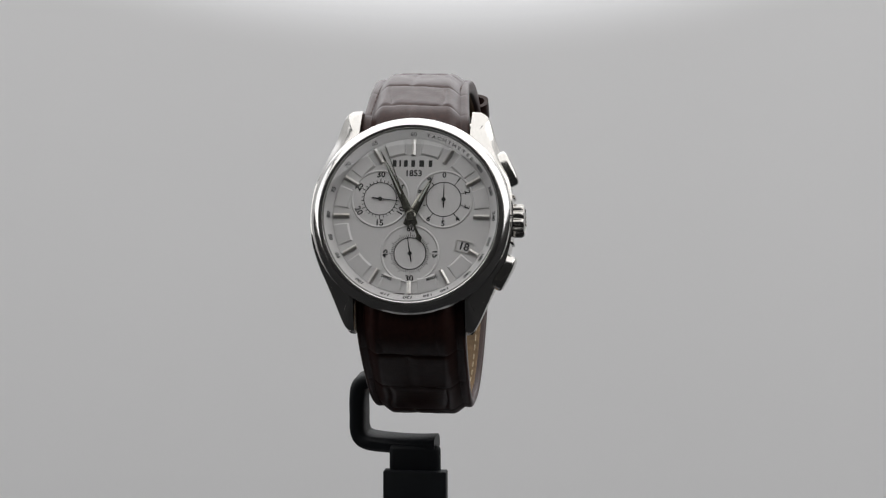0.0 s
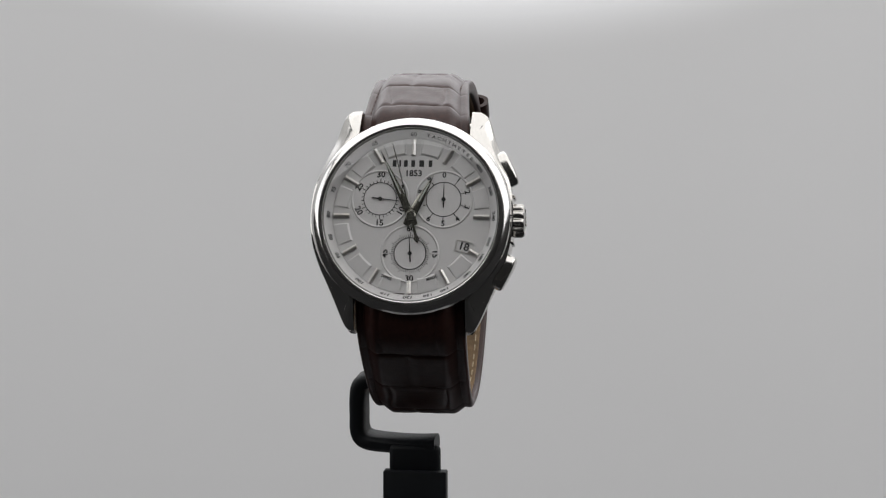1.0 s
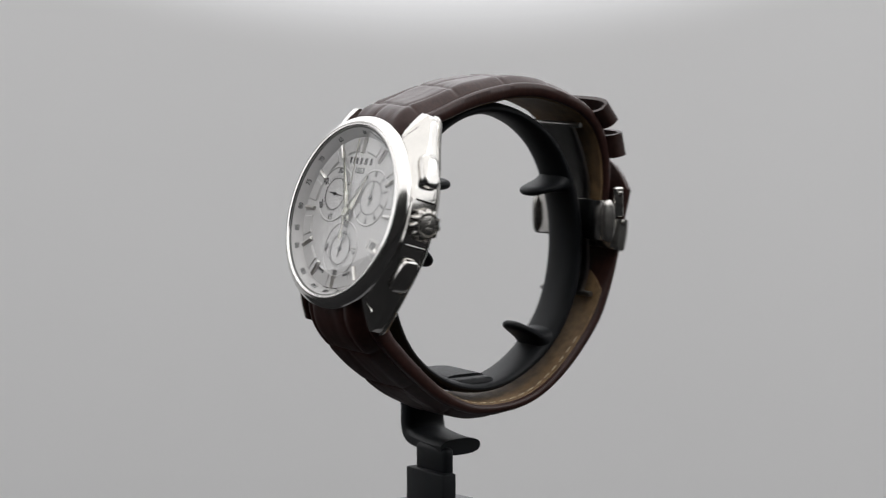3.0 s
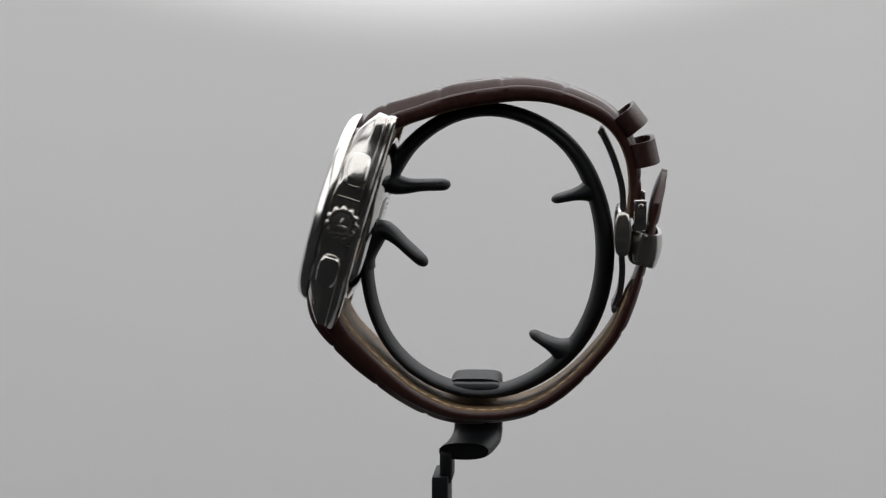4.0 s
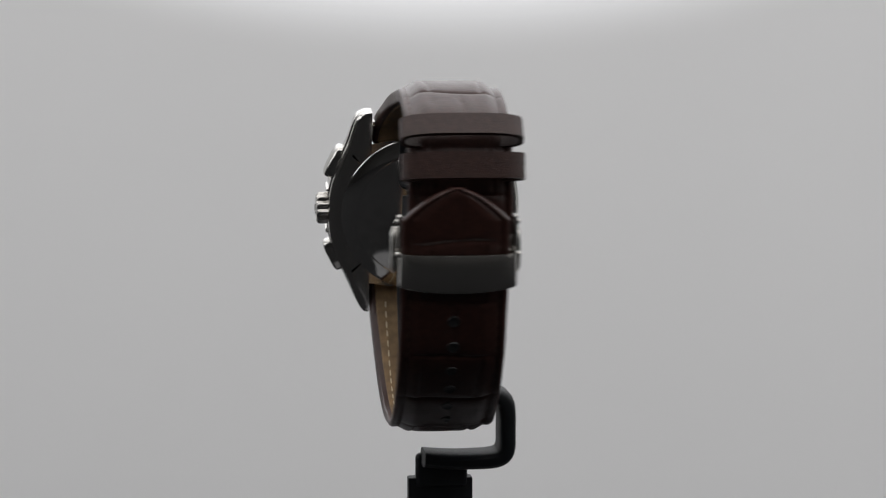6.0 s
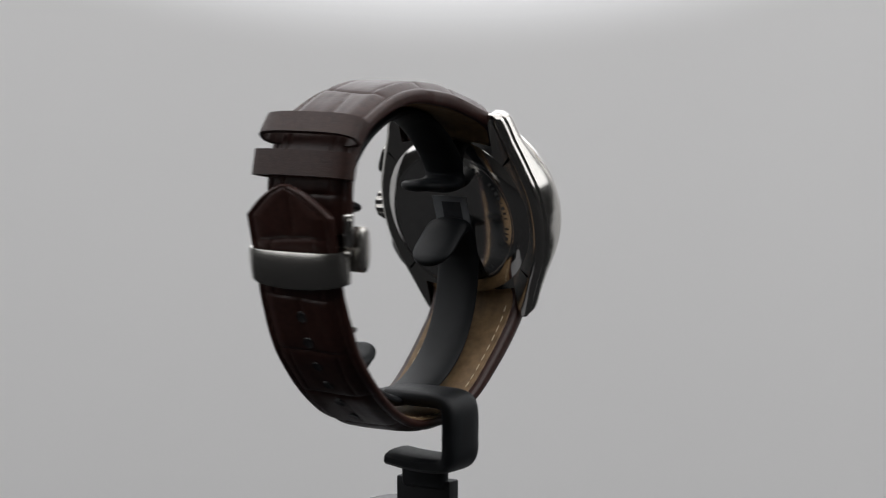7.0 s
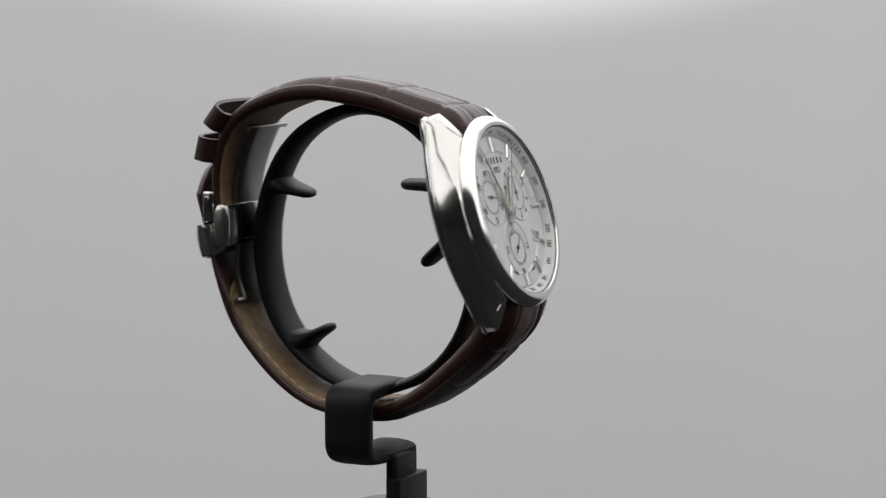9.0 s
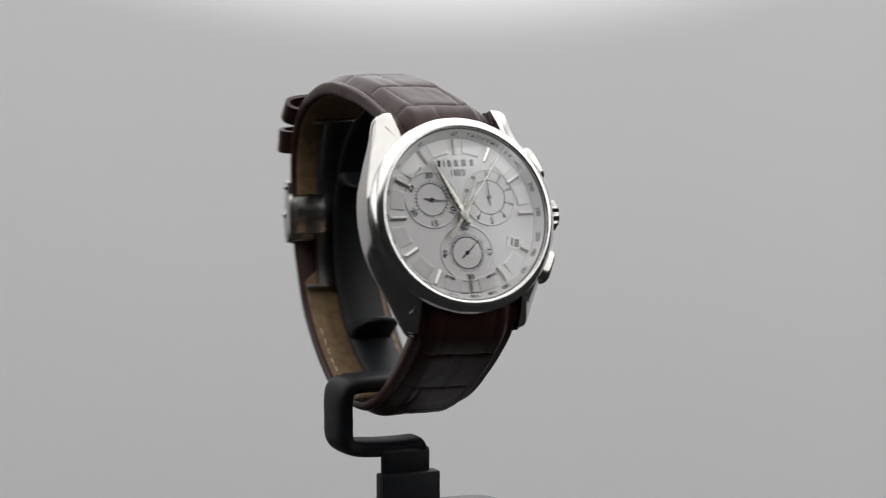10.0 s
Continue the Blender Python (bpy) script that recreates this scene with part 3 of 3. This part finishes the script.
def make_strap(watch):
    upper = new("upper_strap")
    upper.parent = watch
    skew_u = lambda s: -0.5 - 2.1 * min(1.0, s / 0.4)
    w_u = lambda s: 11.1 - 1.1 * min(1.0, s / 0.35)
    u_u = lambda s: 2.0 + 0.6 * math.sin(math.pi * min(1.0, s / 0.7)) - 1.1 * max(0.0, s - 0.7) / 0.3 + 1.7 * max(0.0, 1 - s / 0.16)
    bm, path, frames = band(UPPER, 280, lambda s: strap_section(w_u(s), 0.35, max(0.6, 2.35 - 2.2 * s), u_u(s), 4.0 + 74.0 * s), 1, skew_u)
    part("leather", bm, LEATHER, upper, "brown crocodile-embossed leather")
    bm, _, _ = band(UPPER, 110, lambda s: [(-w_u(s) * 0.90, -u_u(s)), (w_u(s) * 0.90, -u_u(s)), (w_u(s) * 0.87, -u_u(s) - 0.3), (-w_u(s) * 0.87, -u_u(s) - 0.3)], 1, skew_u)
    part("lining", bm, LINING, upper, "tan leather lining")
    for sx in (-1, 1):
        part("stitching", stitches(path, frames, -2.1 + sx * 8.4, 0.24, 9, 6, 1.5, 0.17), THREAD, upper, "brown stitching")
    tagged(upper, "short brown leather strap piece with two keepers")
    lower = new("lower_strap")
    lower.parent = watch
    skew_l = lambda s: -0.5 - 0.7 * min(1.0, s / 0.5)

    def w_l(s):
        return 11.1 - 0.9 * min(1.0, s / 0.4) if s < 0.945 else 10.2 * max(0.03, (1 - s) / 0.055) ** 0.6
    u_l = lambda s: 0.5 + 0.8 * min(1.0, max(0.0, (0.82 - s) / 0.08)) + 1.55 * (1 - min(1.0, max(0.0, s - 0.14) / 0.26)) + 0.7 * max(0.0, 1 - ((s - 0.95) / 0.06) ** 2) + 1.7 * max(0.0, 1 - s / 0.11)
    bm, path, frames = band(LOWER, 420, lambda s: strap_section(w_l(s), 0.4, max(0.6, 2.35 - 3.06 * s) * min(1.0, 12 * max(0.02, 1 - s)), u_l(s), 200.0 + 118.0 * s), -1, skew_l)
    part("leather", bm, LEATHER, lower, "dark brown crocodile-embossed leather")
    part_way = glide(LOWER[:-3], 50)[1] / glide(LOWER, 50)[1]
    u_in = lambda s: u_l(s * part_way)
    bm, _, _ = band(LOWER[:-3], 150, lambda s: [(-w_l(s) * 0.90, 0.1 - u_in(s)), (w_l(s) * 0.90, 0.1 - u_in(s)), (w_l(s) * 0.88, -u_in(s) - 0.3), (-w_l(s) * 0.88, -u_in(s) - 0.3)], -1, skew_l)
    part("lining", bm, LINING, lower, "tan leather lining")
    for sx in (-1, 1):
        part("stitching", stitches(path, frames, -1.1 + sx * 8.6, 0.26, 5, 12, 1.5, 0.17, -1), THREAD, lower, "brown stitching")
        part("inner_stitching", stitches(path, frames, -1.0 + sx * 8.1, lambda s: -u_l(s) - 0.3, 9, 40, 1.8, 0.15, -1), PALE_THREAD, lower, "pale stitching on the lining")
    # buckle holes
    total = len(path)
    for k in range(6):
        i = int(total * (0.535 + 0.047 * k))
        p, (t, n) = path[i], frames[i]
        out = Vector((0, -n[0], -n[1]))
        m = Matrix.Translation(Vector((skew_l(i / total), p[0], p[1])) * MM + out * 1.2 * MM) @ out.to_track_quat("Z", "Y").to_matrix().to_4x4()
        part("hole", lathe([(0, 0.04), (0.9, 0.04), (1.05, 0.12), (1.25, -0.25)], 20), PRINT, lower, "punched buckle hole", m)
    tagged(lower, "long brown leather strap piece with punched holes")

    # keepers
    for (y, z, tilt, h) in ((42.0, -1.4, 38, 4.6), (44.9, -8.0, 13, 5.0)):
        bm = bmesh.new()
        o = round_section(11.8, 2.9, 40, 3.0)
        i = round_section(10.9, 2.0, 40, 3.0)
        rings = [[(x, yy, -h / 2) for x, yy in o], [(x, yy, h / 2) for x, yy in o], [(x, yy, h / 2) for x, yy in i], [(x, yy, -h / 2) for x, yy in i]]
        loops = [[bm.verts.new(v) for v in r] for r in rings]
        for a, b in zip(loops, loops[1:] + loops[:1]):
            for k in range(40):
                bm.faces.new((a[k], a[(k + 1) % 40], b[(k + 1) % 40], b[k]))
        bevel(bm, 0.4, 3, 60)
        part("keeper", bm, PLAIN_LEATHER, upper, "brown leather keeper loop", shift(-2.8, y, z, tilt, 0, 0))


def make_clasp(watch):
    clasp = new("folding_clasp")
    clasp.parent = watch
    tagged(clasp, "brushed steel folding clasp")
    # bowed bar over the strap
    bm = bmesh.new()
    o, i = round_section(11.3, 3.0, 48, 3.0), round_section(10.6, 2.3, 48, 3.0)
    h = 6.6
    rows = [(o, 0.985, 0.86, -h * 0.5)] + [(o, 1.0, ky, h * f) for f, ky in ((-0.47, 0.93), (-0.38, 1.04), (-0.2, 1.16), (0.05, 1.2), (0.28, 1.15), (0.44, 1.06))]
    rows += [(o, 1.0, 1.0, h * 0.5), (i, 1, 1, h * 0.5), (i, 0.985, 0.97, -h * 0.5)]
    droop = lambda x, y, z: z + (0.3 * (1 - (x / 11.3) ** 2) * z if z < 0 and y > 0 else 0.0)
    loops = [[bm.verts.new((x * kx, y * ky, droop(x, y, z))) for x, y in r] for r, kx, ky, z in rows]
    for a, b in zip(loops, loops[1:] + loops[:1]):
        for k in range(48):
            bm.faces.new((a[k], a[(k + 1) % 48], b[(k + 1) % 48], b[k]))
    part("bar", bm, BRUSHED, clasp, "bowed brushed steel bar", shift(-1.8, 45.2, -27.3, -9, 0, 0))
    for sx in (-1, 1):
        rings = [[(x, a, o2) for a, o2 in round_section(1.75 * k, 4.5 * k, 28, 2.8)] for x, k in ((-0.85, 0.75), (-0.7, 0.9), (-0.4, 1.0), (0.4, 1.0), (0.7, 0.9), (0.85, 0.75))]
        part("button", prism(rings), BRUSHED, clasp, "steel release button", shift(-1.8 + sx * 11.6, 40.7, -24.0))
        for yy, zz in ((44.4, -18.4), (45.2, -24.6)):
            part("rivet", lathe([(0, 0.35), (0.4, 0.3), (0.62, 0.0), (0.62, -0.6), (0, -0.6)], 16), BRUSHED, clasp, "", shift(-1.8 + sx * 11.6, yy, zz, 0, sx * 90, 0))
        part("hinge_plate", box(1.0, 2.6, 6.5, (-1.8 + sx * 11.0, 44.2, -20.2), 0.45, 3), STEEL, clasp)
    part("block", box(22.6, 2.2, 8.8, (-2.2, 40.8, -24.0), 0.5, 2), STEEL, clasp)
    up = [(36.0, -3.4), (37.9, -7.2), (39.5, -11.5), (40.6, -16), (40.8, -21)]
    lo = [(40.3, -27), (40.7, -32), (40.3, -36.5), (39.0, -40.2)]
    for name, pts in (("upper_blade", up), ("lower_blade", lo)):
        bm, path, frames = band(pts, 26, lambda s: round_section(5.6, 0.65, 20, 5.0), 1, lambda s: -2.0)
        part(name, bm, DARK_STEEL, clasp, "curved steel blade")
    for y, z, w in ((36.1, -3.6, 16.5), (39.1, -40.0, 17.0)):
        part("pin", lathe([(0, -w / 2), (0.5, -w / 2), (0.6, -w / 2 + 0.2), (0.6, w / 2 - 0.2), (0.5, w / 2), (0, w / 2)], 20), DARK_STEEL, clasp, "", shift(-2.0, y, z, 0, 90, 0))


def make_pointers(watch):
    made = {}
    made["hour_hand"] = (part("hour_hand", dauphine(9.6, 1.0, 2.2, 0.14), HAND, watch, "faceted steel hour hand"), 0, 0, 0.55, 27.5, 0.00833)
    made["minute_hand"] = (part("minute_hand", dauphine(15.4, 0.9, 2.2, 0.14), HAND, watch, "faceted steel minute hand"), 0, 0, 0.78, -26.5, 0.1)
    bm = flat([(-0.07, 15.3), (0.07, 15.3), (0.15, 0), (0.30, -4.2), (0.62, -5.0), (0, -6.0), (-0.62, -5.0), (-0.30, -4.2), (-0.15, 0)], 0, 0.12)
    merge(bm, lathe([(0, -0.2), (1.0, -0.2), (1.0, 0.1), (0.8, 0.28), (0, 0.3)], 32))
    made["chronograph_hand"] = (part("chronograph_hand", bm, HAND, watch, "slim steel chronograph hand"), 0, 0, 1.05, -21.7, 6.0)
    made["small_seconds_hand"] = (part("small_seconds_hand", pointer(3.7, 1.7, 0.13, 0.08), PRINT, watch, "dark small seconds hand"), 0, -7.6, 0.22, -10.5, 6.0)
    made["minute_counter_hand"] = (part("minute_counter_hand", pointer(3.5, 1.7, 0.13, 0.08), PRINT, watch, "dark counter hand"), -6.4, 3.5, 0.22, 96.0, 0.2)
    made["tenths_counter_hand"] = (part("tenths_counter_hand", pointer(3.5, 1.7, 0.13, 0.08), PRINT, watch, "dark counter hand"), 6.4, 3.5, 0.22, 0.0, 0.0)
    part("lume_strip", box(0.26, 4.2, 0.03, (0, 5.4, 0.215)), LUME, made["hour_hand"][0], "pale lume")
    part("lume_strip", box(0.26, 7.4, 0.03, (0, 8.6, 0.205)), LUME, made["minute_hand"][0], "pale lume")
    return made


make_set()
stand = make_stand()
watch = new("wristwatch")
tagged(watch, "steel chronograph wristwatch on a brown leather strap", "wristwatch")
watch.location.z = LIFT
make_case(watch)
make_dial(watch)
pointers = make_pointers(watch)
make_strap(watch)
make_clasp(watch)

TURN = [(0.0, 0.0), (1.5, 0.0), (1.6, 0.1), (1.7, 0.9), (1.8, 2.8), (1.9, 5.4), (2.0, 8.8), (2.2, 15.8), (2.4, 23.0), (3.3, 58.7), (10.0, 328.0)]
FIRST = 7.0


def motions():
    """The stand turns at a steady forty degrees a second once it has started; the running pointers turn on the dial."""
    rows = []
    for (t0, a0), (t1, a1) in zip(TURN, TURN[1:]):
        n = max(1, round((t1 - t0) / 0.5))
        rows += [(t0 + (t1 - t0) * k / n, a0 + (a1 - a0) * k / n) for k in range(n)]
    rows.append(TURN[-1])
    for thing in (stand, watch):
        walk(thing, [(t, pose(0, 0, LIFT, 0, 0, -(FIRST + a))) for t, a in rows])
    for ob, x, y, z, a, rate in pointers.values():
        walk(ob, [(t, CASE @ shift(x, y, z, 0, 0, -(a + rate * t))) for t in (0.0, 2.5, 5.0, 7.5, 10.0)])


motions()
